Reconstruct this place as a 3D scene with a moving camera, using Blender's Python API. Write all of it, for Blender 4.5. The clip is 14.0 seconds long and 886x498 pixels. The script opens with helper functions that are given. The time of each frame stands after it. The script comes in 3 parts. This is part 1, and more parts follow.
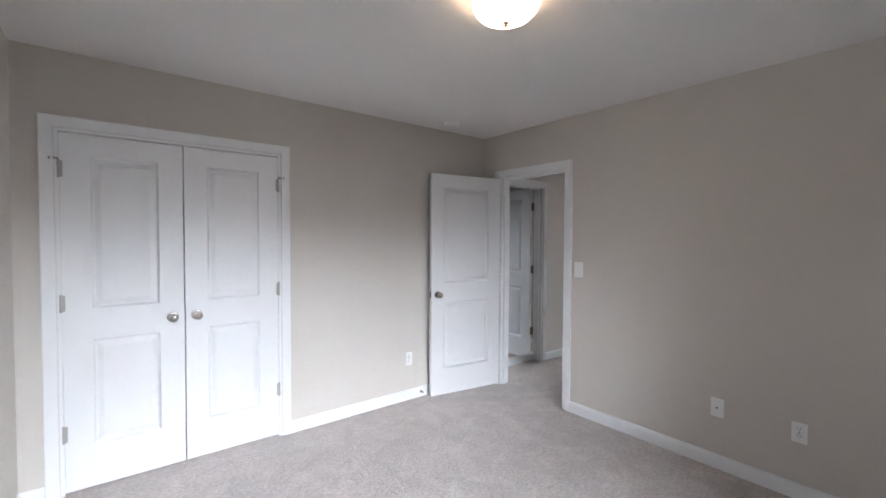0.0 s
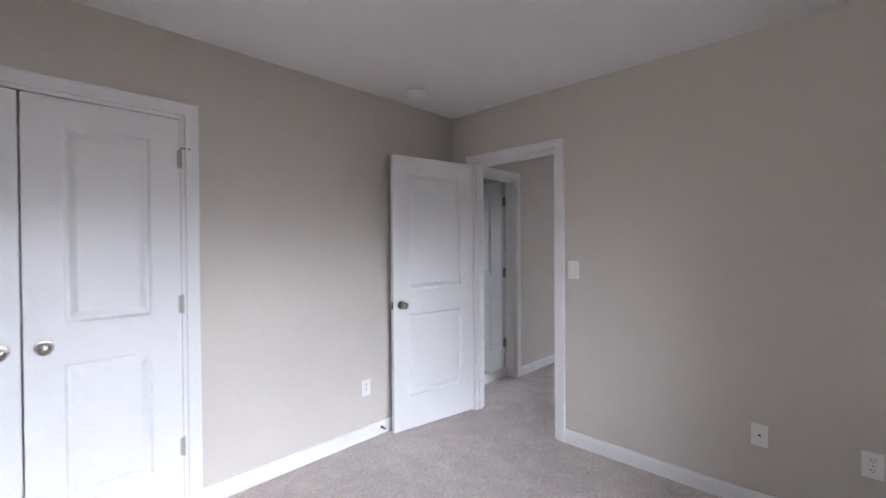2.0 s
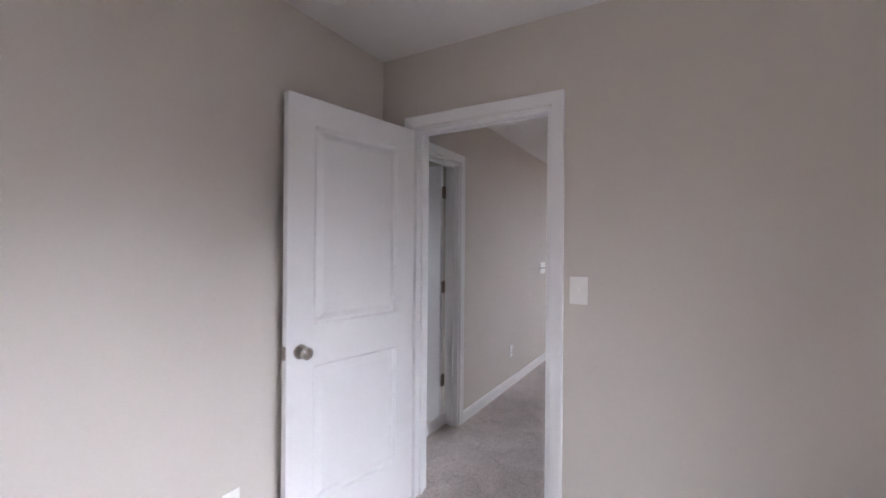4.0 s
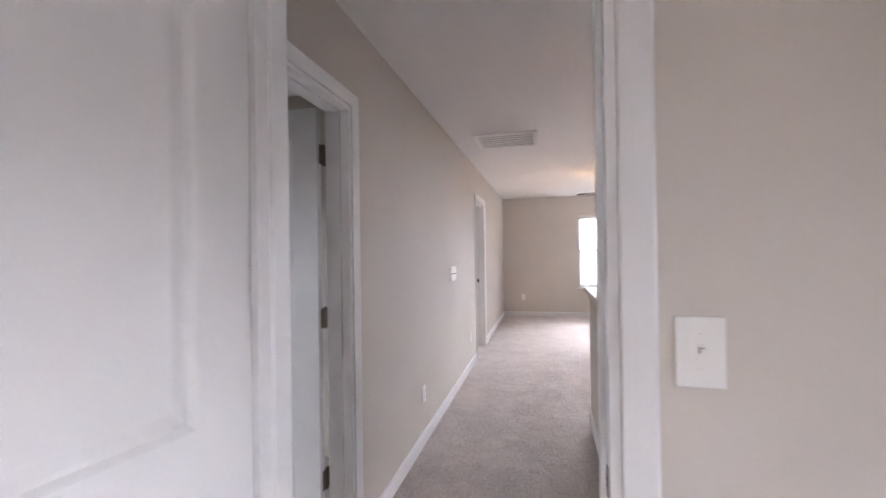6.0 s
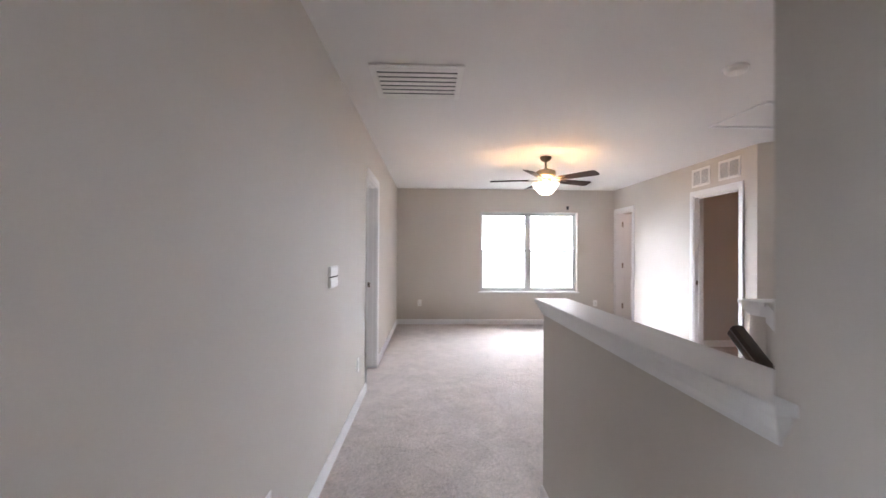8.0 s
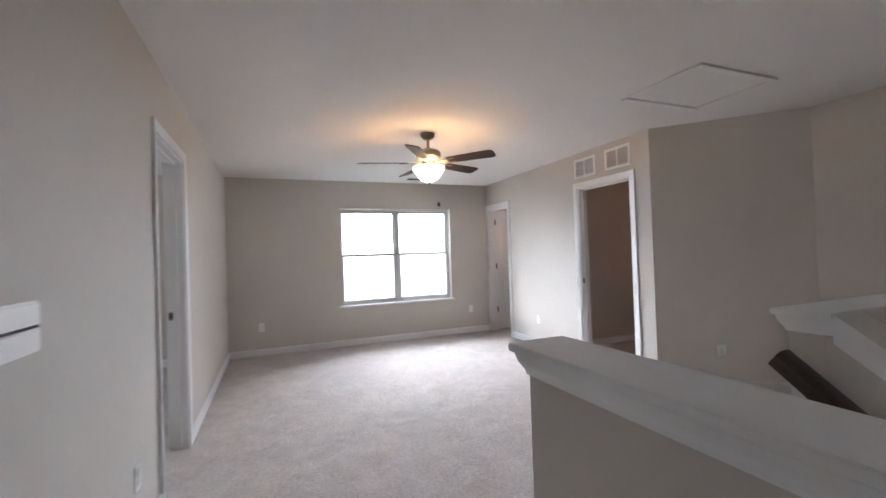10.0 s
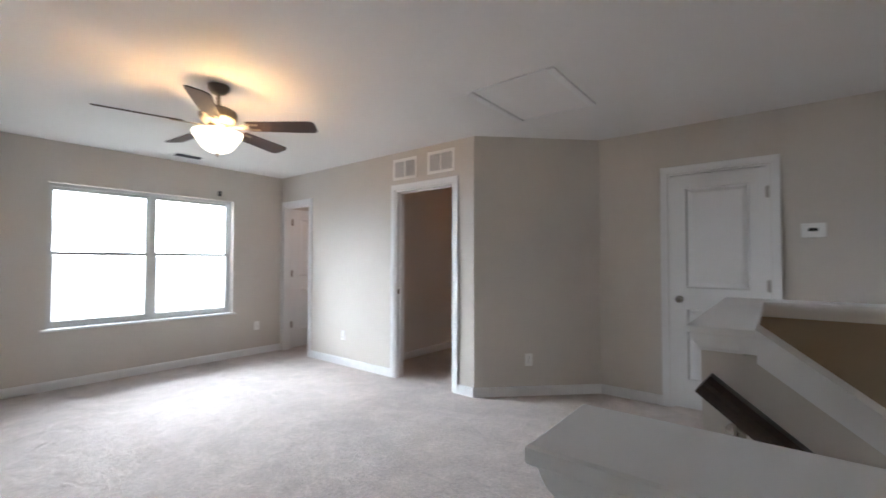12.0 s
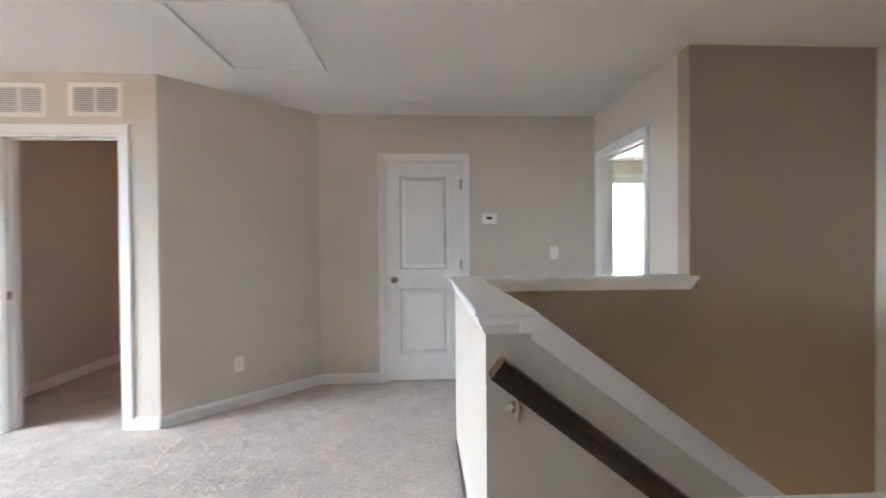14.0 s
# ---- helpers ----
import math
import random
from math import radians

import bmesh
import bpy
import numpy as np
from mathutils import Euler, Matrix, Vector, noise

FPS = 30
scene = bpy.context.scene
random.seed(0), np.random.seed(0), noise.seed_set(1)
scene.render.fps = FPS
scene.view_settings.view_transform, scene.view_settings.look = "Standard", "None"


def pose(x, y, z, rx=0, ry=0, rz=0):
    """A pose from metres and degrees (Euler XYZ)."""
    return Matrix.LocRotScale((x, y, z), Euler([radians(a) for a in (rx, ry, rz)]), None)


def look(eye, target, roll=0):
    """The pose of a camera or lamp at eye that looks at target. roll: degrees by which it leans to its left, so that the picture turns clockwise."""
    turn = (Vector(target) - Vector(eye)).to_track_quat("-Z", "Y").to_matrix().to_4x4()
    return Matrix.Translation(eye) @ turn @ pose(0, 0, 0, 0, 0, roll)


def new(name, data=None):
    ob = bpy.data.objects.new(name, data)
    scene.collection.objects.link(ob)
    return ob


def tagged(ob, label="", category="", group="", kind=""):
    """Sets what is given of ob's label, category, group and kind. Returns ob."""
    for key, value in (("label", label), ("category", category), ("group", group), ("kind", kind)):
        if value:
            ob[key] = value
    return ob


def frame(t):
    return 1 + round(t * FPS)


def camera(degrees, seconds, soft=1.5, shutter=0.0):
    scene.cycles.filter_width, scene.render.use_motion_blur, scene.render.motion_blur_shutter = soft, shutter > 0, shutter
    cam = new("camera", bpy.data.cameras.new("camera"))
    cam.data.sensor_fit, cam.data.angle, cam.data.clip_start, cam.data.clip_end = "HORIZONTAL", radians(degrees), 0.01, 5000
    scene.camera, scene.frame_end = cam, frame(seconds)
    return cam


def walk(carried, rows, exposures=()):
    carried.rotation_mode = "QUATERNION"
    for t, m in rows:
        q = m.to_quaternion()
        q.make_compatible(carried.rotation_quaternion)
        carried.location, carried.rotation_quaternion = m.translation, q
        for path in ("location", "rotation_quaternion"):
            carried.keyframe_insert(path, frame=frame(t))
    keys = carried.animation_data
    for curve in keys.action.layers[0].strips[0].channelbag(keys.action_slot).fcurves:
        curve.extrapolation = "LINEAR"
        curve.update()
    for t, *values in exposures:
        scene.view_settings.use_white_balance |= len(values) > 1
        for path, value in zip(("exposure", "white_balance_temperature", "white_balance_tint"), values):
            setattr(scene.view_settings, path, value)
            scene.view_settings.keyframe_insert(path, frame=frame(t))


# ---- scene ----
cam = camera(93.5, 14.0, shutter=0.5)
PATH = [
    (0, (-0.127, 0.184, 1.452), (1.118, 1.748, 1.395), 0.3),
    (0.5, (-0.066, 0.296, 1.422), (1.214, 1.831, 1.357), 0.7),
    (1, (0.004, 0.436, 1.404), (1.326, 1.936, 1.346), 1.0),
    (1.5, (0.087, 0.623, 1.392), (1.468, 2.07, 1.351), 0.7),
    (2, (0.211, 0.822, 1.367), (1.648, 2.213, 1.348), -0.4),
    (2.5, (0.354, 1.04, 1.359), (1.859, 2.357, 1.36), -1.1),
    (5, (1.476, 2.104, 1.378), (3.328, 2.86, 1.383), 0.8),
    (5.5, (1.766, 2.243, 1.365), (3.668, 2.862, 1.379), -0.2),
    (6, (2.06, 2.405, 1.37), (4.004, 2.879, 1.38), -0.8),
    (6.5, (2.37, 2.51, 1.353), (4.342, 2.843, 1.348), -1.0),
    (7, (2.707, 2.583, 1.318), (4.695, 2.802, 1.308), -0.5),
    (7.5, (3.027, 2.634, 1.314), (5.025, 2.725, 1.31), 0.2),
    (9.8, (4.535, 2.692, 1.294), (6.413, 2.003, 1.330), -1.9),
    (10, (4.622, 2.673, 1.303), (6.474, 1.918, 1.33), -2.0),
    (10.5, (4.872, 2.659, 1.304), (6.636, 1.718, 1.331), -1.0),
    (11, (5.068, 2.637, 1.304), (6.718, 1.507, 1.352), 0.0),
    (11.5, (5.232, 2.590, 1.292), (6.707, 1.241, 1.345), 0.4),
    (12, (5.366, 2.525, 1.268), (6.612, 0.962, 1.325), 0.1),
    (12.5, (5.477, 2.44, 1.248), (6.419, 0.676, 1.267), -0.6),
    (13, (5.587, 2.409, 1.253), (6.198, 0.504, 1.224), -0.7),
    (13.5, (5.676, 2.330, 1.255), (5.938, 0.347, 1.213), -0.35),
    (14, (5.749, 2.246, 1.266), (5.657, 0.249, 1.243), -0.4),
]
walk(cam, [(t, look(eye, target, roll)) for t, eye, target, roll in PATH],
     [(0, 0.55, 6080, 15), (2.5, 0.5, 6020, 20), (5, 0.85, 6300, 23), (6.5, 1.15, 6330, 23), (7.5, 1.05, 6250, 20),
      (10, 0.45, 6000, 14), (12.5, 0.55, 5950, 11), (14, 1.2, 6080, 11)])

# ---- light ----
world = bpy.data.worlds.new("sky")
scene.world = world
world.use_nodes = True
wn = world.node_tree
sky = wn.nodes.new("ShaderNodeTexSky")
sky.sky_type, sky.sun_disc = "NISHITA", False
sky.sun_elevation, sky.sun_rotation = radians(40), radians(150)
wn.links.new(sky.outputs[0], wn.nodes["Background"].inputs[0])
wn.nodes["Background"].inputs[1].default_value = 0.1


def area_lamp(name, at, target, w, h, watts, colour):
    d = bpy.data.lights.new(name, "AREA")
    d.shape, d.size, d.size_y, d.energy, d.color = "RECTANGLE", w, h, watts, colour
    ob = new(name, d)
    ob.matrix_world = look(at, target)
    return ob


def bulb(name, at, watts, colour, radius):
    d = bpy.data.lights.new(name, "POINT")
    d.energy, d.color, d.shadow_soft_size = watts, colour, radius
    ob = new(name, d)
    ob.location = at
    return ob


DAY = (0.88, 0.95, 1.0)
# the overcast sky that stands high outside each window
area_lamp("sky_glow", (19.0, 1.2, 5.0), (10.9, 0.9, 1.2), 13.0, 8.0, 8200, DAY)
area_lamp("sky_glow", (-0.6, -11.0, 5.4), (0.5, -0.5, 1.3), 12.0, 5.0, 4000, DAY)
area_lamp("sky_glow", (2.975, -3.80, 1.33), (3.3, -1.5, 1.0), 1.0, 1.5, 380, DAY)
# fill through the added bath window, to brighten the open leaf
area_lamp("sky_glow", (2.3, 7.2, 3.0), (3.7, 4.0, 0.9), 2.0, 2.0, 230, DAY)
WARM = (1.0, 0.55, 0.2)
bulb("fan_bulb", (8.388, 1.291, 2.132), 10, WARM, 0.025)
bulb("fan_bulb", (8.208, 1.291, 2.132), 10, WARM, 0.025)
bulb("dome_bulb", (1.158, 1.39, 2.375), 3, (1.0, 0.7, 0.42), 0.05)
bulb("stair_bulb", (3.55, 0.75, -0.75), 2.4, (1.0, 0.48, 0.18), 0.08)
# unseen warm fill, added to redden the store room
bulb("store_warm_fill", (7.5, -2.2, 2.2), 1.9, (1.0, 0.42, 0.17), 0.06)
# unseen pinkish fill, added to brighten the small closet's open door leaf
bulb("closet_leaf_fill", (10.2, -1.5, 2.2), 6, (1.0, 0.72, 0.6), 0.06)


# ---- materials ----
def material(name, colour, rough=0.5, metal=0.0, grain=0.0, grain_size=200.0, bump=0.0, mottle=0.0, mottle_size=2.0, emit=None, strength=0.0):
    m = bpy.data.materials.new(name)
    m.use_nodes = True
    n, l = m.node_tree.nodes, m.node_tree.links
    b = n["Principled BSDF"]
    b.inputs["Roughness"].default_value, b.inputs["Metallic"].default_value = rough, metal
    b.inputs["Base Color"].default_value = (*colour, 1)
    if emit:
        b.inputs["Emission Color"].default_value = (*emit, 1)
        b.inputs["Emission Strength"].default_value = strength
    if grain or mottle or bump:
        co = n.new("ShaderNodeTexCoord")
        fine, broad = n.new("ShaderNodeTexNoise"), n.new("ShaderNodeTexNoise")
        fine.inputs["Scale"].default_value, fine.inputs["Detail"].default_value = grain_size, 3
        broad.inputs["Scale"].default_value, broad.inputs["Detail"].default_value = mottle_size, 4
        for t in (fine, broad):
            l.new(co.outputs["Object"], t.inputs["Vector"])
        last = None
        for t, amount in ((fine, grain), (broad, mottle)):
            r = n.new("ShaderNodeMapRange")
            r.inputs["From Min"].default_value, r.inputs["From Max"].default_value = 0.3, 0.7
            r.inputs["To Min"].default_value, r.inputs["To Max"].default_value = 1 - amount, 1 + amount
            l.new(t.outputs["Fac"], r.inputs["Value"])
            if last is None:
                last = r.outputs[0]
            else:
                mul = n.new("ShaderNodeMath")
                mul.operation = "MULTIPLY"
                l.new(last, mul.inputs[0])
                l.new(r.outputs[0], mul.inputs[1])
                last = mul.outputs[0]
        mix = n.new("ShaderNodeVectorMath")
        mix.operation = "SCALE"
        mix.inputs[0].default_value = colour
        l.new(last, mix.inputs["Scale"])
        l.new(mix.outputs[0], b.inputs["Base Color"])
        if bump:
            bp = n.new("ShaderNodeBump")
            bp.inputs["Strength"].default_value, bp.inputs["Distance"].default_value = bump, 0.004
            l.new(fine.outputs["Fac"], bp.inputs["Height"])
            l.new(bp.outputs[0], b.inputs["Normal"])
    return m


PAINT = material("greige_wall_paint", (0.58, 0.54, 0.486), 0.75, grain=0.015, grain_size=350, bump=0.08, mottle=0.025, mottle_size=1.3)
# darker and browner than PAINT, for the two walls south of the stairs
TAN = material("tan_stairwell_wall", (0.36, 0.295, 0.22), 0.75, grain=0.015, grain_size=350, bump=0.08, mottle=0.025, mottle_size=1.3)
CEIL = material("ceiling_paint", (0.77, 0.755, 0.74), 0.9, grain=0.02, grain_size=160, bump=0.12, mottle=0.02, mottle_size=0.9)
WHITE = material("white_trim_paint", (0.77, 0.77, 0.765), 0.38, mottle=0.012, mottle_size=3)
PLASTIC = material("white_plastic", (0.82, 0.81, 0.78), 0.35)
NICKEL = material("brushed_nickel", (0.46, 0.43, 0.39), 0.25, 1.0, grain=0.05, grain_size=300)
HINGE = material("satin_hinge_metal", (0.42, 0.40, 0.37), 0.45, 0.6, grain=0.05, grain_size=200)
BRONZE = material("aged_hinge_metal", (0.23, 0.18, 0.14), 0.4, 1.0, grain=0.08, grain_size=200)
DARK = material("dark_gap", (0.03, 0.028, 0.026), 0.8)
SLOT = material("vent_shadow_lining", (0.05, 0.05, 0.055), 0.8)
RAILWOOD = material("dark_stained_wood", (0.035, 0.018, 0.011), 0.35, grain=0.25, grain_size=90, bump=0.05, mottle=0.2, mottle_size=6)
BLADE = material("walnut_blade", (0.04, 0.016, 0.010), 0.6, grain=0.2, grain_size=60, mottle=0.25, mottle_size=5)
FANMETAL = material("antique_pewter", (0.30, 0.25, 0.19), 0.5, 0.7, grain=0.06, grain_size=150)
DOMEGLASS = material("frosted_dome_glass", (0.9, 0.87, 0.8), 0.35, emit=(1.0, 0.70, 0.44), strength=4.5)
SHADEGLASS = material("frosted_bowl_glass", (0.9, 0.87, 0.8), 0.35, emit=(1.0, 0.83, 0.6), strength=2.8)
VINYL = material("white_vinyl", (0.58, 0.58, 0.57), 0.35)
BACKING = material("grille_lining", (0.40, 0.40, 0.40), 0.8)
BACKDROP = material("bright_overcast_distance", (0.8, 0.8, 0.8), 1.0, emit=(0.96, 0.98, 1.0), strength=2.2)
GAP_GREY = material("grey_gap_shade", (0.16, 0.16, 0.165), 0.9, grain=0.1, grain_size=120)
SCREEN = material("dark_display", (0.03, 0.035, 0.03), 0.2)
# unseen ground, coloured pale so it throws daylight up to the ceilings
GROUND = material("pale_bounce_ground", (0.20, 0.20, 0.14), 0.95, grain=0.3, grain_size=5, mottle=0.3, mottle_size=0.2)

GLASS = bpy.data.materials.new("window_glass")
GLASS.use_nodes = True
gb = GLASS.node_tree.nodes["Principled BSDF"]
gb.inputs["Transmission Weight"].default_value, gb.inputs["Roughness"].default_value, gb.inputs["IOR"].default_value = 1.0, 0.0, 1.05


SHADE = bpy.data.materials.new("cream_shade_cloth")
SHADE.use_nodes = True
sn_ = SHADE.node_tree.nodes
tl, df, mx, wv = sn_.new("ShaderNodeBsdfTranslucent"), sn_.new("ShaderNodeBsdfDiffuse"), sn_.new("ShaderNodeMixShader"), sn_.new("ShaderNodeTexNoise")
tl.inputs["Color"].default_value = (0.9, 0.88, 0.82, 1)
wv.inputs["Scale"].default_value = 220
cr = sn_.new("ShaderNodeMixRGB")
cr.inputs[1].default_value, cr.inputs[2].default_value = (0.66, 0.63, 0.55, 1), (0.74, 0.71, 0.63, 1)
SHADE.node_tree.links.new(wv.outputs["Fac"], cr.inputs[0])
SHADE.node_tree.links.new(cr.outputs[0], df.inputs["Color"])
SHADE.node_tree.links.new(tl.outputs[0], mx.inputs[1])
SHADE.node_tree.links.new(df.outputs[0], mx.inputs[2])
SHADE.node_tree.links.new(mx.outputs[0], sn_["Material Output"].inputs["Surface"])


def carpet_material():
    m = bpy.data.materials.new("cut_pile_carpet")
    m.use_nodes = True
    n, l = m.node_tree.nodes, m.node_tree.links
    b = n["Principled BSDF"]
    b.inputs["Roughness"].default_value = 1.0
    b.inputs["Specular IOR Level"].default_value = 0.1
    b.inputs["Sheen Weight"].default_value = 0.25
    co = n.new("ShaderNodeTexCoord")

    def tex(scale, detail, rough=0.6, distort=0.0):
        t = n.new("ShaderNodeTexNoise")
        t.inputs["Scale"].default_value, t.inputs["Detail"].default_value = scale, detail
        t.inputs["Roughness"].default_value, t.inputs["Distortion"].default_value = rough, distort
        l.new(co.outputs["Object"], t.inputs["Vector"])
        return t.outputs["Fac"]

    def ramp(v, lo, hi, a, c):
        r = n.new("ShaderNodeMapRange")
        for key, x in (("From Min", lo), ("From Max", hi), ("To Min", a), ("To Max", c)):
            r.inputs[key].default_value = x
        l.new(v, r.inputs["Value"])
        return r.outputs[0]

    def mul(a, c):
        x = n.new("ShaderNodeMath")
        x.operation = "MULTIPLY"
        l.new(a, x.inputs[0])
        l.new(c, x.inputs[1])
        return x.outputs[0]
    tuft, clump, lay, trail = tex(170, 2), tex(48, 3, 0.65), tex(7, 4, 0.6, 0.8), tex(1.6, 3, 0.55, 1.5)
    v = mul(mul(ramp(tuft, 0.3, 0.7, 0.78, 1.17), ramp(clump, 0.3, 0.7, 0.80, 1.14)), mul(ramp(lay, 0.36, 0.64, 0.92, 1.06), ramp(trail, 0.42, 0.6, 0.94, 1.04)))
    s = n.new("ShaderNodeVectorMath")
    s.operation = "SCALE"
    s.inputs[0].default_value = (0.63, 0.56, 0.518)
    l.new(v, s.inputs["Scale"])
    l.new(s.outputs[0], b.inputs["Base Color"])
    h = n.new("ShaderNodeMath")
    h.operation = "MULTIPLY_ADD"
    h.inputs[1].default_value = 1.6
    l.new(clump, h.inputs[0])
    l.new(tuft, h.inputs[2])
    h2 = n.new("ShaderNodeMath")
    h2.operation = "MULTIPLY_ADD"
    h2.inputs[1].default_value = 3.2
    l.new(lay, h2.inputs[0])
    l.new(h.outputs[0], h2.inputs[2])
    h = h2
    bp = n.new("ShaderNodeBump")
    bp.inputs["Strength"].default_value, bp.inputs["Distance"].default_value = 0.9, 0.009
    l.new(h.outputs[0], bp.inputs["Height"])
    l.new(bp.outputs[0], b.inputs["Normal"])
    return m


CARPET = carpet_material()


# ---- mesh helpers ----
def part(name, bm, mat, parent=None, label="", m=None, smooth=False):
    bmesh.ops.recalc_face_normals(bm, faces=bm.faces[:])
    me = bpy.data.meshes.new(name)
    bm.to_mesh(me)
    bm.free()
    me.materials.append(mat)
    if smooth:
        for p in me.polygons:
            p.use_smooth = True
        me.set_sharp_from_angle(angle=radians(35))
    ob = new(name, me)
    if parent is not None:
        ob.parent = parent
    if m is not None:
        ob.matrix_basis = m
    if label:
        ob["label"] = label
    return ob


def again(ob, parent, m):
    o = new(ob.name.split(".")[0], ob.data)
    o.parent = parent
    o.matrix_basis = m
    if ob.get("label"):
        o["label"] = ob["label"]
    return o


def empty(name, m, label="", category="", group="", kind=""):
    e = new(name)
    e.empty_display_size = 0.05
    e.matrix_basis = m
    return tagged(e, label, category, group, kind)


def add_box(bm, x0, x1, y0, y1, z0, z1, bevel=0.0):
    t = bmesh.new()
    bmesh.ops.create_cube(t, size=1)
    for v in t.verts:
        v.co = Vector(((x0 + x1) / 2 + v.co.x * (x1 - x0), (y0 + y1) / 2 + v.co.y * (y1 - y0), (z0 + z1) / 2 + v.co.z * (z1 - z0)))
    if bevel:
        bmesh.ops.bevel(t, geom=t.edges[:], offset=bevel, segments=2, profile=0.5, affect="EDGES")
    me = bpy.data.meshes.new("scratch")
    t.to_mesh(me)
    t.free()
    bm.from_mesh(me)
    bpy.data.meshes.remove(me)
    return bm


def box(x0, x1, y0, y1, z0, z1, bevel=0.0):
    return add_box(bmesh.new(), x0, x1, y0, y1, z0, z1, bevel)


def lathe(profile, steps=32, close=False):
    bm = bmesh.new()
    rings = []
    for r, z in profile:
        if r < 1e-5:
            rings.append([bm.verts.new((0, 0, z))])
        else:
            rings.append([bm.verts.new((r * math.cos(2 * math.pi * i / steps), r * math.sin(2 * math.pi * i / steps), z)) for i in range(steps)])
    for a, c in zip(rings, rings[1:]):
        for i in range(steps):
            j = (i + 1) % steps
            if len(a) == 1 and len(c) == 1:
                continue
            if len(a) == 1:
                bm.faces.new((a[0], c[i], c[j]))
            elif len(c) == 1:
                bm.faces.new((a[i], a[j], c[0]))
            else:
                bm.faces.new((a[i], a[j], c[j], c[i]))
    return bm


def cells(us, vs, solid, place, depth):
    """A slab cut into cells: keeps those that solid(u, v) names, with outer faces only. place(u, v, d) gives the point."""
    bm = bmesh.new()
    made = {}

    def vert(i, j, k):
        if (i, j, k) not in made:
            made[i, j, k] = bm.verts.new(place(us[i], vs[j], depth[k]))
        return made[i, j, k]
    full = {(i, j) for i in range(len(us) - 1) for j in range(len(vs) - 1) if solid((us[i] + us[i + 1]) / 2, (vs[j] + vs[j + 1]) / 2)}
    for i, j in full:
        for k in (0, 1):
            bm.faces.new([vert(i, j, k), vert(i + 1, j, k), vert(i + 1, j + 1, k), vert(i, j + 1, k)])
        for di, dj, a, c in ((-1, 0, (i, j), (i, j + 1)), (1, 0, (i + 1, j), (i + 1, j + 1)), (0, -1, (i, j), (i + 1, j)), (0, 1, (i, j + 1), (i + 1, j + 1))):
            if (i + di, j + dj) not in full:
                bm.faces.new([vert(*a, 0), vert(*c, 0), vert(*c, 1), vert(*a, 1)])
    return bm


def wall(name, axis, d0, d1, u0, u1, z0, z1, holes=(), mat=None, label="smooth greige painted drywall wall"):
    us = sorted({u0, u1, *[x for h in holes for x in h[:2]]})
    zs = sorted({z0, z1, *[x for h in holes for x in h[2:]]})
    place = (lambda u, v, d: (u, d, v)) if axis == "x" else (lambda u, v, d: (d, u, v))
    bm = cells(us, zs, lambda u, v: not any(a < u < b and c < v < e for a, b, c, e in holes), place, (d0, d1))
    return tagged(part(name, bm, mat or PAINT), label, "wall", kind="structure")


def offset_poly(poly, o):
    """The polygon (counter-clockwise) with every side moved outward by o, corners mitred."""
    out, n = [], len(poly)
    for i in range(n):
        p, q, r = Vector(poly[i - 1]), Vector(poly[i]), Vector(poly[(i + 1) % n])
        a, c = (q - p).normalized(), (r - q).normalized()
        na, nc = Vector((a.y, -a.x)), Vector((c.y, -c.x))
        k = (na + nc) / (1 + na.dot(nc))
        out.append(q + k * o)
    return out


def ring_loft(poly, profile, z):
    """A moulding right round a footprint: profile rows (offset, height above z), closed on top."""
    bm = bmesh.new()
    rings = [[bm.verts.new((p.x, p.y, z + h)) for p in offset_poly(poly, o)] for o, h in profile]
    n = len(poly)
    for a, c in zip(rings, rings[1:]):
        for i in range(n):
            bm.faces.new((a[i], a[(i + 1) % n], c[(i + 1) % n], c[i]))
    bm.faces.new(rings[-1])
    bm.faces.new(rings[0][::-1])
    return bm


TURNS = {"-y": 0, "+y": 180, "-x": -90, "+x": 90}


def facing(side, u, face, z=0.0):
    """The pose of a thing on a wall: its x along the wall, its -y out of it."""
    return pose(u, face, z, 0, 0, TURNS[side]) if side in ("-y", "+y") else pose(face, u, z, 0, 0, TURNS[side])


CASING = ((0.004, 0.0), (0.004, 0.009), (0.007, 0.011), (0.034, 0.013), (0.058, 0.017), (0.063, 0.015), (0.064, 0.0))


def casing(m, w, h, label="white painted moulded door casing", name="door_trim"):
    bm = bmesh.new()
    rows = []
    for o, d in CASING:
        rows.append([bm.verts.new(p) for p in ((-w / 2 - o, -d, 0), (-w / 2 - o, -d, h + o), (w / 2 + o, -d, h + o), (w / 2 + o, -d, 0))])
    for a, c in zip(rows, rows[1:]):
        for i in range(3):
            bm.faces.new((a[i], a[i + 1], c[i + 1], c[i]))
    return tagged(part(name, bm, WHITE, m=m), label, "door trim", kind="structure")


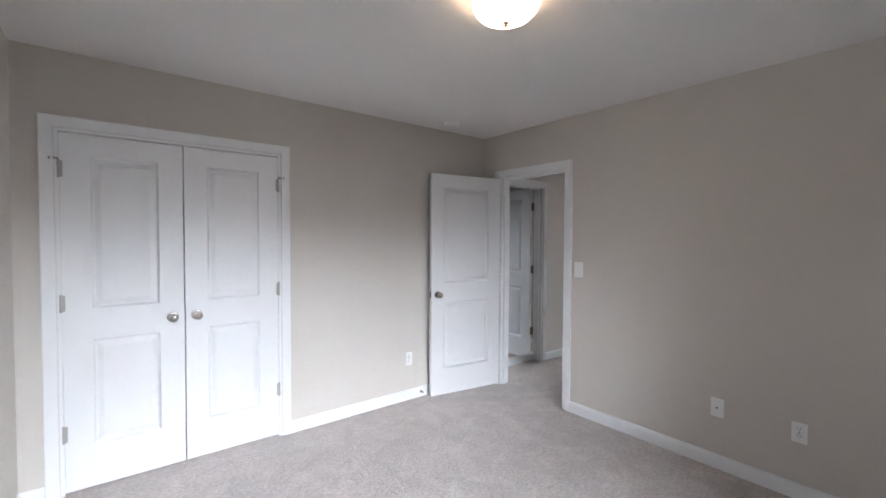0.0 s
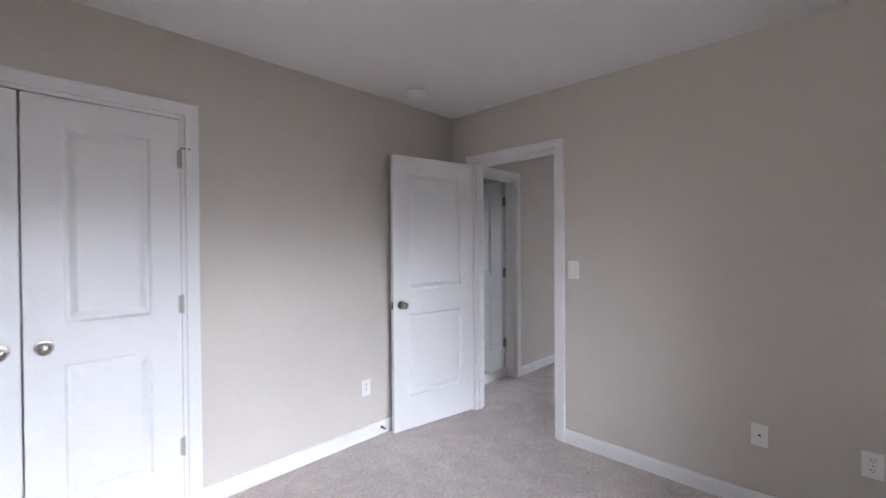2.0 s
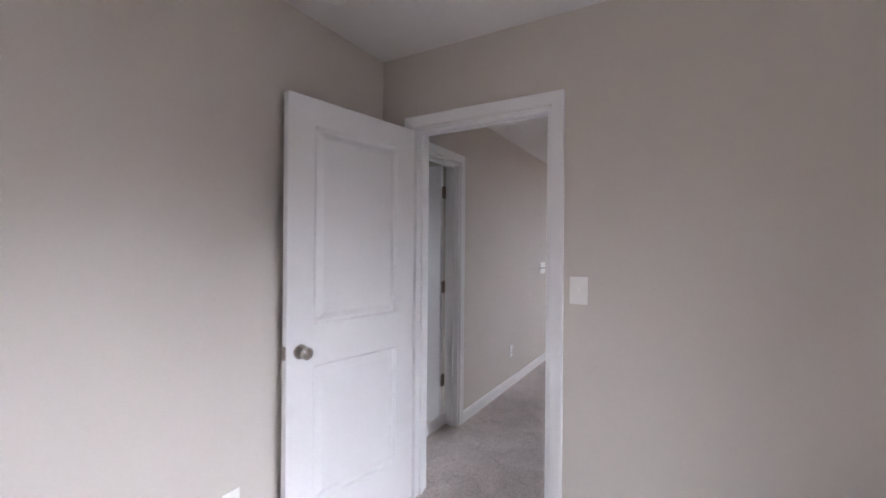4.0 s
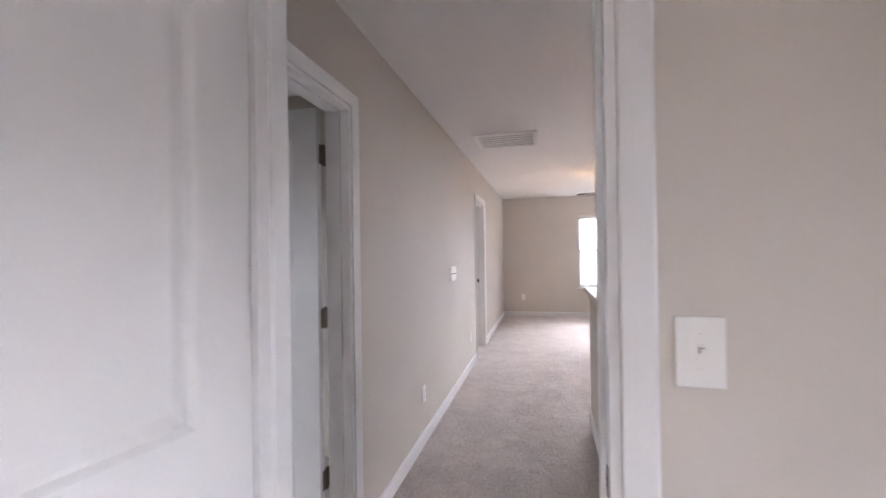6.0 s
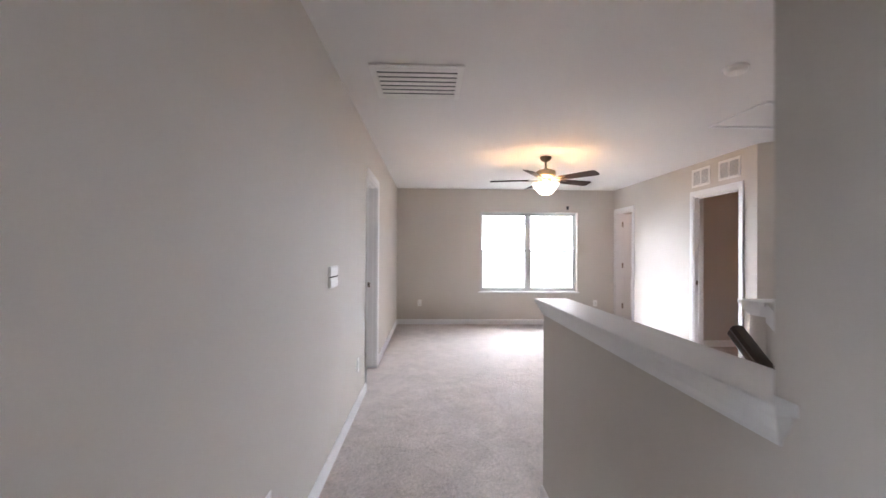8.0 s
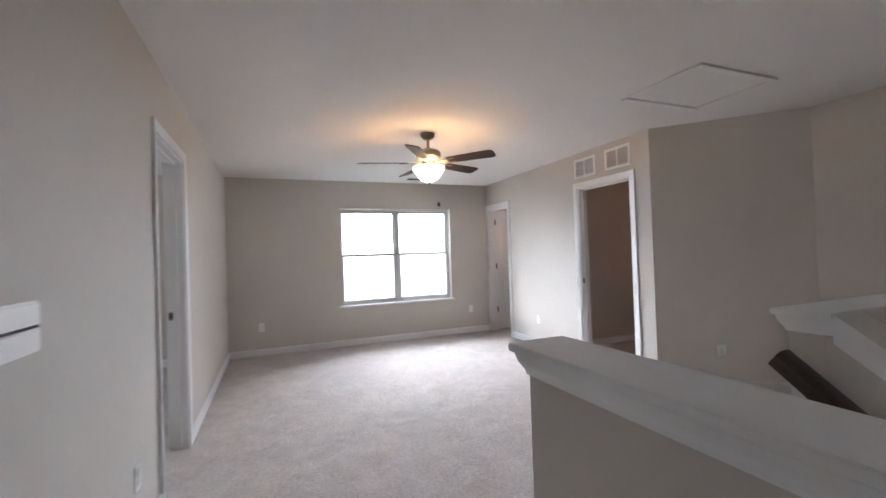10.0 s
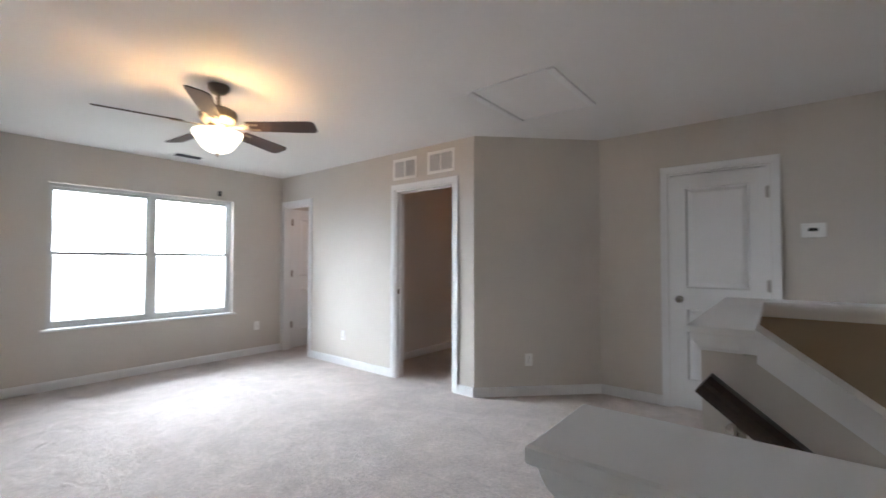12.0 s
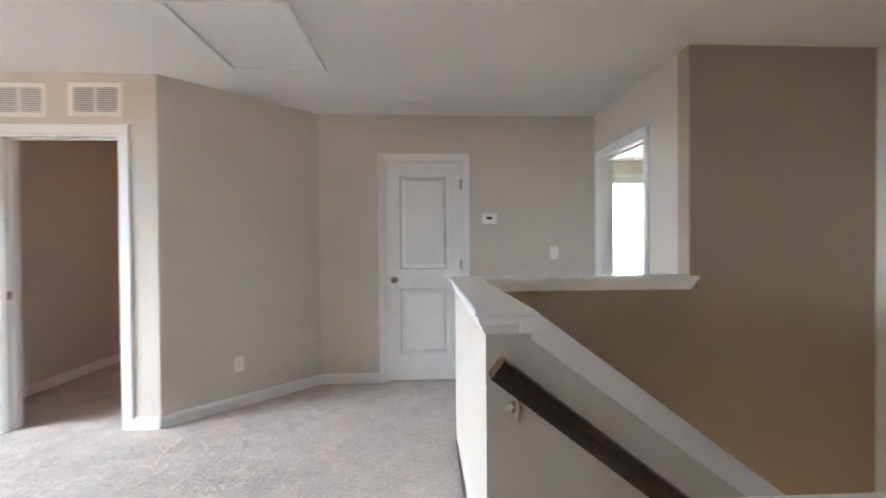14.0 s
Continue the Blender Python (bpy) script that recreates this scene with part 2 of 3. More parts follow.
def jamb(m, w, h, deep, stop=None):
    """Lining of an opening: m as for the casing, deep into the wall; stop: how deep the door stop sits."""
    bm = bmesh.new()
    t = 0.016
    add_box(bm, -w / 2 - 0.002, -w / 2 + t, -0.001, deep + 0.001, 0, h)
    add_box(bm, w / 2 - t, w / 2 + 0.002, -0.001, deep + 0.001, 0, h)
    add_box(bm, -w / 2 + t, w / 2 - t, -0.001, deep + 0.001, h - t, h + 0.002)
    if stop is not None:
        add_box(bm, -w / 2 + t, -w / 2 + t + 0.011, stop, stop + 0.032, 0, h - t)
        add_box(bm, w / 2 - t - 0.011, w / 2 - t, stop, stop + 0.032, 0, h - t)
        add_box(bm, -w / 2 + t + 0.011, w / 2 - t - 0.011, stop, stop + 0.032, h - t - 0.011, h - t)
    return tagged(part("door_jamb", bm, WHITE, m=m), "white painted wooden door jamb with stop", "door jamb", kind="structure")


def leaf_mesh(w, h, th=0.035, side=0.125):
    """A moulded two-panel door leaf: x from the hinge edge, y through its thickness, z up."""
    bm = bmesh.new()
    panels = [(side, w - side, 0.235, 0.845), (side, w - side, 1.02, h - 0.115)]
    steps = ((0.0, 0.0), (0.004, 0.003), (0.012, 0.013), (0.022, 0.013), (0.046, 0.003), (0.050, 0.002))
    for y, s in ((0.0, 1), (th, -1)):
        us, vs = [0, side, w - side, w], [0, 0.235, 0.845, 1.02, h - 0.115, h]
        g = {(i, j): bm.verts.new((us[i], y, vs[j])) for i in range(4) for j in range(6)}
        for i in range(3):
            for j in range(5):
                if not (i == 1 and j in (1, 3)):
                    bm.faces.new((g[i, j], g[i + 1, j], g[i + 1, j + 1], g[i, j + 1]))
        for j in (1, 3):
            prev = [g[1, j], g[2, j], g[2, j + 1], g[1, j + 1]]
            a, b_, c, d = us[1], us[2], vs[j], vs[j + 1]
            for o, deep in steps[1:]:
                ring = [bm.verts.new(p) for p in ((a + o, y + s * deep, c + o), (b_ - o, y + s * deep, c + o), (b_ - o, y + s * deep, d - o), (a + o, y + s * deep, d - o))]
                for k in range(4):
                    bm.faces.new((prev[k], prev[(k + 1) % 4], ring[(k + 1) % 4], ring[k]))
                prev = ring
            bm.faces.new(prev)
    rim = [(0, 0), (w, 0), (w, h), (0, h)]
    for k in range(4):
        (a, c), (d, e) = rim[k], rim[(k + 1) % 4]
        bm.faces.new([bm.verts.new(p) for p in ((a, 0, c), (d, 0, e), (d, th, e), (a, th, c))])
    bmesh.ops.remove_doubles(bm, verts=bm.verts[:], dist=0.0002)
    return bm


KNOB = ((0.0, 0.0), (0.031, 0.0), (0.032, 0.004), (0.028, 0.009), (0.014, 0.011), (0.0115, 0.02), (0.012, 0.03), (0.02, 0.036), (0.0265, 0.046), (0.027, 0.054), (0.022, 0.063), (0.012, 0.067), (0.0, 0.068))


def knob_on(parent, x, y, z, way):
    """way: -1 out of the face at y = 0, +1 out of the back."""
    k = part("door_knob", lathe(KNOB, 24), NICKEL, parent, "brushed nickel round knob", pose(x, y, z, 90 if way < 0 else -90, 0, 0), smooth=True)
    return k


def hinge_on(parent, x, y, z, mat=None, spread=0.0):
    half = 0.033 if spread else 0.018
    bm = lathe(((0, -0.05), (0.004, -0.05), (0.0062, -0.046), (0.0062, -0.016), (0.0056, -0.0155), (0.0062, -0.015), (0.0062, 0.015), (0.0056, 0.0155), (0.0062, 0.016), (0.0062, 0.046), (0.004, 0.05), (0, 0.05)), 10)
    add_box(bm, -half, half, 0.0, 0.002, -0.044, 0.044)
    return part("hinge", bm, mat or HINGE, parent, "metal butt hinge", pose(x, y, z, 0, 0, spread))


def door(name, m, w, h, label, knob_z=0.93, hinge_y=0.0, knobs=(-1, 1), hinges=True, pin_stop=False, mirror=False, hinge_mat=None, side=0.125, hinge_turn=0):
    """A leaf with its knobs and hinges; m stands at the hinge edge. mirror: the leaf runs towards -x."""
    e = empty(name, m, label, "door", kind="structure")
    s = -1 if mirror else 1
    bm = leaf_mesh(w, h, side=side)
    if mirror:
        for v in bm.verts:
            v.co.x = -v.co.x
    part("leaf", bm, WHITE, e)
    for way in knobs:
        knob_on(e, s * (w - 0.062), 0.0 if way < 0 else 0.035, knob_z, way)
    if len(knobs) > 1:
        part("latch", box(s * w - 0.0015, s * w + 0.0015, 0.006, 0.029, knob_z - 0.028, knob_z + 0.028), NICKEL, e, "nickel latch plate")
    if hinges:
        for z in (0.33, 1.06, 1.80):
            hinge_on(e, 0.003 if hinge_turn else -s * 0.004, hinge_y, z, hinge_mat, hinge_turn)
    if pin_stop:
        bm = box(-0.004, 0.034, -0.010, -0.004, -0.004, 0.004, 0.001)
        add_box(bm, 0.030, 0.038, -0.014, 0.0, -0.007, 0.007, 0.002)
        for v in bm.verts:
            v.co.x = -v.co.x * s
        part("hinge_pin_stop", bm, hinge_mat or NICKEL, e, "small metal hinge pin stop", pose(-s * 0.004, hinge_y, 1.853))
    return e


BASE = ((0.0, 0.0), (0.014, 0.0), (0.014, 0.066), (0.011, 0.078), (0.007, 0.088), (0.0, 0.09))


def skirting(p, q, label="white painted baseboard along the carpet"):
    """A baseboard from p to q, with the room on its right-hand side seen from p."""
    p, q = Vector(p), Vector(q)
    d = (q - p).normalized()
    out = Vector((d.y, -d.x))
    bm = bmesh.new()
    ends = [[bm.verts.new((*(e + out * o), z)) for o, z in BASE] for e in (p, q)]
    k = len(BASE)
    for i in range(k):
        bm.faces.new((ends[0][i], ends[0][(i + 1) % k], ends[1][(i + 1) % k], ends[1][i]))
    bm.faces.new(ends[0][::-1])
    bm.faces.new(ends[1])
    return tagged(part("baseboard", bm, WHITE), label, "baseboard", kind="structure")


# ---- structure ----
H = 2.45
DH = 2.035
wall("wall_bedroom_north", "x", 3.262, 3.377, -0.645, 2.857, 0, H, [(-0.362, 0.828, 0, DH)])
wall("wall_hall_north", "x", 3.262, 3.377, 2.857, 11.06, 0, H, [(3.05, 3.81, 0, DH), (7.33, 8.09, 0, DH)])
wall("wall_bedroom_east", "y", 2.857, 2.972, -0.615, 3.262, -2.7, H, [(2.280, 3.035, -0.04, DH)])
wall("wall_bedroom_west", "y", -0.645, -0.53, -0.615, 3.262, 0, H)
wall("wall_bedroom_south", "x", -0.615, -0.5, -0.53, 2.857, 0, H, [(-0.3, 1.4, 0.6, 2.05)])
wall("wall_stairwell_north", "x", 1.965, 2.065, 2.972, 4.08, -2.7, H)
wall("half_wall_north", "x", 1.965, 2.065, 4.08, 5.548, -2.7, 1.0, label="greige half wall guarding the stairwell beside the hall")
wall("half_wall_end", "y", 5.45, 5.557, -0.305, 0.95, -0.3, 1.0, label="greige half wall closing the end of the stairwell")
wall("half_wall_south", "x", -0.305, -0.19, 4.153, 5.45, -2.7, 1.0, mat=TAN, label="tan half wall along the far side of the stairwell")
wall("wall_stairwell_south", "x", -0.305, -0.19, 2.972, 4.153, -2.7, H, mat=TAN, label="darker tan full-height stairwell wall")
wall("wall_landing_west", "y", 4.038, 4.153, -1.705, -0.305, 0, H, [(-1.46, -0.70, 0, DH)])
wall("wall_landing_south", "x", -1.705, -1.59, 4.153, 6.695, 0, H, [(5.388, 6.098, 0, DH)])
wall("wall_loft_south", "x", -0.83, -0.715, 7.577, 10.912, 0, H, [(7.82, 8.61, 0, DH), (10.235, 10.845, 0, DH)])
wall("wall_loft_east", "y", 10.912, 11.06, -0.83, 3.262, 0, H, [(-0.024, 1.752, 0.59, 2.04)])


def prism(poly, z0, z1):
    bm = bmesh.new()
    a = [bm.verts.new((x, y, z0)) for x, y in poly]
    c = [bm.verts.new((x, y, z1)) for x, y in poly]
    n = len(poly)
    for i in range(n):
        bm.faces.new((a[i], a[(i + 1) % n], c[(i + 1) % n], c[i]))
    bm.faces.new(a[::-1])
    bm.faces.new(c)
    return bm


tagged(part("wall_loft_angled", prism(((6.695, -1.753), (7.577, -0.878), (7.577, -0.715), (6.695, -1.59)), 0, H), PAINT), "greige painted angled drywall wall", "wall", kind="structure")

# rooms behind the openings, closed with plain walls
wall("wall_bath_east", "y", 4.60, 4.70, 3.377, 5.3, 0, H)
wall("wall_bath_west", "y", 2.75, 2.857, 3.377, 5.3, 0, H)
wall("wall_bath_north", "x", 5.2, 5.3, 2.857, 4.6, 0, H, [(2.92, 3.62, 0.8, 2.0)])
wall("wall_side_room_west", "y", 2.2, 2.3, -3.75, -0.615, 0, H)
wall("wall_side_room_east", "y", 4.038, 4.153, -3.75, -1.705, 0, H)
wall("wall_side_room_south", "x", -3.75, -3.65, 2.3, 4.038, 0, H, [(2.45, 3.5, 0.5, 2.11)])
tagged(part("backdrop", box(40, 41, -60, 60, -3.1, 30), BACKDROP), "pale bright overcast distance outside the loft window", "backdrop", kind="structure")
tagged(part("backdrop", box(-30, 30, -41, -40, -3.1, 30), BACKDROP), "pale bright overcast distance outside the side room", "backdrop", kind="structure")
wall("wall_store_east", "y", 9.12, 9.22, -3.3, -0.83, 0, H)
wall("wall_store_west", "y", 6.9, 7.0, -3.3, -1.45, 0, H)
wall("wall_store_south", "x", -3.0, -2.9, 7.0, 9.12, 0, H)
wall("wall_small_closet_south", "x", -2.1, -2.0, 9.22, 11.06, 0, H)
wall("wall_small_closet_east", "y", 10.95, 11.06, -2.0, -0.83, 0, H)
wall("wall_closet_back", "x", 3.9, 4.0, -0.645, 1.2, 0, H)
wall("wall_closet_side", "y", -0.645, -0.55, 3.377, 3.9, 0, H)
wall("wall_closet_side", "y", 1.1, 1.2, 3.377, 3.9, 0, H)
wall("wall_landing_closet_back", "x", -2.4, -2.3, 4.153, 6.9, 0, H)
wall("wall_north_room_east", "y", 10.912, 11.06, 3.377, 6.5, 0, H, [(4.55, 6.05, 0.6, 2.05)])
wall("wall_north_room_north", "x", 6.5, 6.6, 6.6, 11.06, 0, H)
wall("wall_north_room_west", "y", 6.6, 6.7, 3.377, 6.5, 0, H)
wall("wall_stair_base_west", "y", 2.86, 2.971, -0.305, 2.065, -2.9, -2.7)

HOLE = (2.93, 5.53, -0.22, 1.985)
XS, YS = [-0.645, 2.2, HOLE[0], HOLE[1], 11.06], [-3.75, -0.615, HOLE[2], HOLE[3], 4.0, 6.6]
inside = lambda u, v: u > 2.2 or -0.615 < v < 4.0
floor_bm = cells(XS, YS, lambda u, v: inside(u, v) and not (HOLE[0] < u < HOLE[1] and HOLE[2] < v < HOLE[3]), lambda u, v, d: (u, v, d), (-0.25, 0.0))
tagged(part("floor", floor_bm, CARPET), "beige grey cut-pile carpet with footmarks", "carpet", kind="structure")
tagged(part("ceiling", cells(XS, YS, inside, lambda u, v, d: (u, v, d), (H, H + 0.15)), CEIL), "matt white painted drywall ceiling", "ceiling", kind="structure")
tagged(part("ground", box(-400, 400, -400, 400, -3.3, -3.1), GROUND), "unseen ground around the house, kept pale to bounce daylight", "ground", kind="structure")

# stairs: an upper flight down to a landing, and a flight back below the far half wall
stairs = empty("staircase", pose(5.515, 1.45, 0), "carpeted staircase going down in two flights", "staircase", kind="structure")
RISE, GO = 0.19, 0.254


def step_mesh(x0, x1, y0, y1, z):
    bm = box(x0, x1, y0, y1, z - 0.30, z)
    return bm


for i in range(6):
    z = -RISE * (i + 1)
    bm = box(-GO * (i + 1) - 0.025, -GO * i, -0.485, 0.504, z - 0.3, z, 0.012)
    part("stair_step", bm, CARPET, stairs)
LAND = -RISE * 7
part("stair_landing", box(-2.54, -GO * 6, -1.638, 0.504, LAND - 0.3, LAND), CARPET, stairs)
for i in range(6):
    z = LAND - RISE * (i + 1)
    bm = box(-1.524 + GO * i, -1.524 + GO * (i + 1) + 0.025, -1.638, -0.60, z - 0.3, z, 0.012)
    part("stair_step", bm, CARPET, stairs)

# sloped knee wall between the flights, with its cap
SLOPE = 0.75


def slab_along(x0, z0, x1, z1, y0, y1, up, down):
    """A sloped board from (x0, z0) to (x1, z1), from y0 to y1, up above and down below that line, with upright ends."""
    bm = bmesh.new()
    a = [bm.verts.new(p) for p in ((x0, y0, z0 + up), (x0, y1, z0 + up), (x0, y1, z0 - down), (x0, y0, z0 - down))]
    c = [bm.verts.new(p) for p in ((x1, y0, z1 + up), (x1, y1, z1 + up), (x1, y1, z1 - down), (x1, y0, z1 - down))]
    for i in range(4):
        bm.faces.new((a[i], a[(i + 1) % 4], c[(i + 1) % 4], c[i]))
    bm.faces.new(a[::-1])
    bm.faces.new(c)
    return bm


KX0, KX1 = 5.42, 3.95
KZ1 = 1.065 - SLOPE * (KX0 - KX1)
bm = bmesh.new()
vs = [(5.45, -2.7), (3.95, -2.7), (3.95, KZ1 - 0.06), (5.40, 0.98), (5.45, 0.98)]
fr = [[bm.verts.new((x, y, z)) for x, z in vs] for y in (0.838, 0.948)]
for i in range(5):
    bm.faces.new((fr[0][i], fr[0][(i + 1) % 5], fr[1][(i + 1) % 5], fr[1][i]))
bm.faces.new(fr[0])
bm.faces.new(fr[1][::-1])
tagged(part("knee_wall", bm, PAINT), "greige sloped knee wall between the stair flights", "wall", kind="structure")

CAP = ((0.002, 0.0), (0.006, 0.0), (0.008, 0.010), (0.012, 0.018), (0.020, 0.030), (0.025, 0.044), (0.027, 0.052), (0.027, 0.058), (0.036, 0.058), (0.038, 0.061), (0.038, 0.077), (0.034, 0.080))
tagged(part("half_wall_cap", ring_loft([(4.07, 1.965), (5.548, 1.965), (5.548, 2.065), (4.07, 2.065)], CAP, 0.985), WHITE), "white painted cap with cove moulding on half wall", "half wall cap", kind="structure")
FOOT = [(4.153, -0.305), (5.557, -0.305), (5.557, 0.95), (5.45, 0.95), (5.45, -0.19), (4.153, -0.19)]
tagged(part("half_wall_cap", ring_loft(FOOT, CAP, 0.985), WHITE), "white painted cap with cove moulding round the stairwell corner", "half wall cap", kind="structure")
skc = empty("knee_wall_cap", pose(0, 0, 0), "white painted sloped cap board on the knee wall", "half wall cap", kind="structure")
part("cap_board", slab_along(5.413, 1.0643, KX1, KZ1 + 0.008, 0.808, 0.980, 0.0, 0.098), WHITE, skc)

part("cap_block", box(5.40, 5.452, 0.810, 0.978, 0.990, 1.056), WHITE, skc)

# ---- doors ----
# bedroom closet, a pair of closed leaves
casing(facing("-y", 0.233, 3.262), 1.19, DH, "white painted casing round the closet doors")
jamb(facing("-y", 0.233, 3.262), 1.19, DH, 0.115)
door("door_1", pose(-0.344, 3.266, 0.015), 0.5735, 1.998, "white moulded two-panel closet door, closed", 0.93, -0.004, (-1,), pin_stop=True)
door("door_2", pose(0.810, 3.266, 0.015), 0.5735, 1.998, "white moulded two-panel closet door, closed", 0.93, -0.004, (-1,), pin_stop=True, mirror=True)

# bedroom door, standing open against the wall
casing(facing("-x", 2.6575, 2.857), 0.755, DH)
casing(facing("+x", 2.6575, 2.972), 0.755, DH)
jamb(facing("-x", 2.6575, 2.857), 0.755, DH, 0.115, 0.04)
ang = math.degrees(math.atan2(3.16 - 3.035, 2.087 - 2.842))
door("door_3", pose(2.844, 3.03, 0.015, 0, 0, ang - 180), 0.748, 2.005, "white moulded two-panel bedroom door, wide open", 0.918, 0.037, (-1, 1), mirror=True)

# hall door to the bath, open inwards
casing(facing("-y", 3.43, 3.262), 0.76, DH)
casing(facing("+y", 3.43, 3.377), 0.76, DH)
jamb(facing("-y", 3.43, 3.262), 0.76, DH, 0.115, 0.04)
door("door_4", pose(3.800, 3.385, 0.015, 0, 0, -91) @ pose(0, -0.070, 0), 0.74, 2.005, "white moulded two-panel door, open into the bath", 0.93, 0.050, (-1, 1), mirror=True, hinge_mat=BRONZE, hinge_turn=90)

# open doorway to the north room further along the hall
casing(facing("-y", 7.71, 3.262), 0.76, DH)
casing(facing("+y", 7.71, 3.377), 0.76, DH)
jamb(facing("-y", 7.71, 3.262), 0.76, DH, 0.115, 0.04)

# small closet in the loft, door open inwards
casing(facing("+y", 10.54, -0.715), 0.61, DH)
jamb(facing("+y", 10.54, -0.715), 0.61, DH, 0.115, 0.04)
door("door_6", pose(10.826, -0.835, 0.02, 0, 0, -88), 0.58, 1.99, "white moulded two-panel door, open into a closet", 0.93, 0.0, (-1, 1), hinge_mat=BRONZE, side=0.11)

# open doorway to the store room
casing(facing("+y", 8.215, -0.715), 0.79, DH)
casing(facing("-y", 8.215, -0.83), 0.79, DH)
jamb(facing("+y", 8.215, -0.715), 0.79, DH, 0.115, 0.05)

# landing closet, closed
casing(facing("+y", 5.743, -1.59), 0.71, DH)
jamb(facing("+y", 5.743, -1.59), 0.71, DH, 0.115, 0.05)
door("door_7", pose(5.404, -1.594, 0.015, 0, 0, 180), 0.678, 2.0, "white moulded two-panel landing door, closed", 0.925, -0.004, (-1,), mirror=True, side=0.115)

# doorway to the bright side room
casing(facing("+x", -1.08, 4.153), 0.76, DH)
jamb(facing("+x", -1.08, 4.153), 0.76, DH, 0.115, 0.05)

# strike plates on the jambs
for m2 in (pose(2.90, 2.2965, 0.935, 0, 0, 180), pose(8.5935, -0.745, 0.935, 0, 0, 90), pose(8.0745, 3.352, 0.935, 0, 0, -90)):
    sp = empty("strike_plate", m2, "small metal strike plate on the door jamb", "strike plate", kind="structure")
    part("plate", box(-0.014, 0.014, -0.0015, 0.001, -0.028, 0.028, 0.0005), BRONZE, sp)
    part("slot", box(-0.006, 0.006, -0.0022, -0.001, -0.012, 0.012), DARK, sp, "dark latch slot")

# ---- baseboards ----
for p, q in (((-0.53, 3.262), (-0.428, 3.262)), ((0.892, 3.262), (2.857, 3.262)), ((2.857, 2.216), (2.857, -0.5)), ((2.857, 3.262), (2.857, 3.099)),
             ((-0.53, -0.5), (-0.53, 3.262)), ((2.857, -0.5), (-0.53, -0.5)),
             ((3.874, 3.262), (7.266, 3.262)), ((8.154, 3.262), (10.912, 3.262)), ((10.912, 3.262), (10.912, -0.715)),
             ((10.171, -0.715), (8.674, -0.715)), ((7.756, -0.715), (7.577, -0.715)), ((7.577, -0.715), (6.695, -1.59)),
             ((6.695, -1.59), (6.162, -1.59)), ((5.324, -1.59), (4.153, -1.59)), ((4.153, -0.636), (4.153, -0.305)),
             ((5.557, -0.305), (4.153, -0.305)), ((5.548, 2.065), (2.972, 2.065)), ((2.972, 2.065), (2.972, 2.216)),
             ((5.557, 0.95), (5.557, -0.305)), ((5.548, 2.065), (5.548, 1.965)),
             ((10.912, 6.5), (10.912, 3.377)), ((6.7, 6.5), (10.912, 6.5)), ((9.12, -0.83), (9.12, -2.9)), ((9.12, -2.9), (7.0, -2.9)), ((2.972, 3.377), (4.6, 3.377))):
    skirting(p, q)


# ---- windows ----
def window(name, m, w, h, deep, lites, label, middle=0.515):
    """Double-hung units side by side; m: middle of the opening's foot on the room face, -y to the room."""
    e = empty(name, m, label, "window", kind="structure")
    y0, y1 = deep - 0.07, deep - 0.005
    bm = bmesh.new()
    add_box(bm, -w / 2, -w / 2 + 0.03, y0, y1, 0, h)
    add_box(bm, w / 2 - 0.03, w / 2, y0, y1, 0, h)
    add_box(bm, -w / 2 + 0.03, w / 2 - 0.03, y0, y1, h - 0.03, h)
    add_box(bm, -w / 2 + 0.03, w / 2 - 0.03, y0, y1, 0, 0.035)
    part("window_frame", bm, VINYL, e)
    unit = (w - 0.06) / lites
    for i in range(lites):
        a = -w / 2 + 0.03 + unit * i
        if i:
            part("mullion", box(a - 0.03, a + 0.03, y0 - 0.006, y1, 0.035, h - 0.03), VINYL, e)
        a0, a1 = a + (0.03 if i else 0.0), a + unit - (0.03 if i < lites - 1 else 0.0)
        mid = h * middle
        for z0, z1, yy in ((0.035, mid + 0.018, y0 + 0.004), (mid - 0.018, h - 0.03, y0 + 0.032)):
            bm = bmesh.new()
            r = 0.026
            add_box(bm, a0, a0 + r, yy, yy + 0.026, z0, z1)
            add_box(bm, a1 - r, a1, yy, yy + 0.026, z0, z1)
            add_box(bm, a0 + r, a1 - r, yy, yy + 0.026, z0, z0 + 0.034)
            add_box(bm, a0 + r, a1 - r, yy, yy + 0.026, z1 - 0.034, z1)
            sash = part("sash", bm, VINYL, e)
            pane = part("pane", box(a0 + r, a1 - r, yy + 0.011, yy + 0.015, z0 + 0.034, z1 - 0.034), GLASS, sash, "clear glass pane")
            pane.visible_shadow = False
    part("window_sill", box(-w / 2 - 0.035, w / 2 + 0.035, -0.035, deep - 0.07, -0.022, 0.002, 0.004), WHITE, e, "white painted sill board")
    return e


window("window_1", facing("-x", 0.864, 10.912, 0.59), 1.776, 1.45, 0.148, 2, "white vinyl twin double-hung window with bright sky outside")
window("window_2", facing("+y", 0.55, -0.5, 0.6), 1.7, 1.45, 0.115, 2, "white vinyl twin double-hung bedroom window")
window("window_3", facing("+y", 2.975, -3.65, 0.5), 1.05, 1.61, 0.1, 1, "white vinyl double-hung window in the bright side room", 0.28)
window("window_5", facing("-x", 5.3, 10.912, 0.6), 1.5, 1.45, 0.148, 2, "white vinyl twin double-hung window in the north room")
# out of sight; added so that daylight reaches the bath
window("window_4", facing("-y", 3.27, 5.2, 0.8), 0.7, 1.2, 0.1, 1, "unseen white vinyl double-hung bath window, added for daylight")


val = empty("window_valance", facing("+y", 2.975, -3.65, 2.115), "white blind valance above the window", "blind")
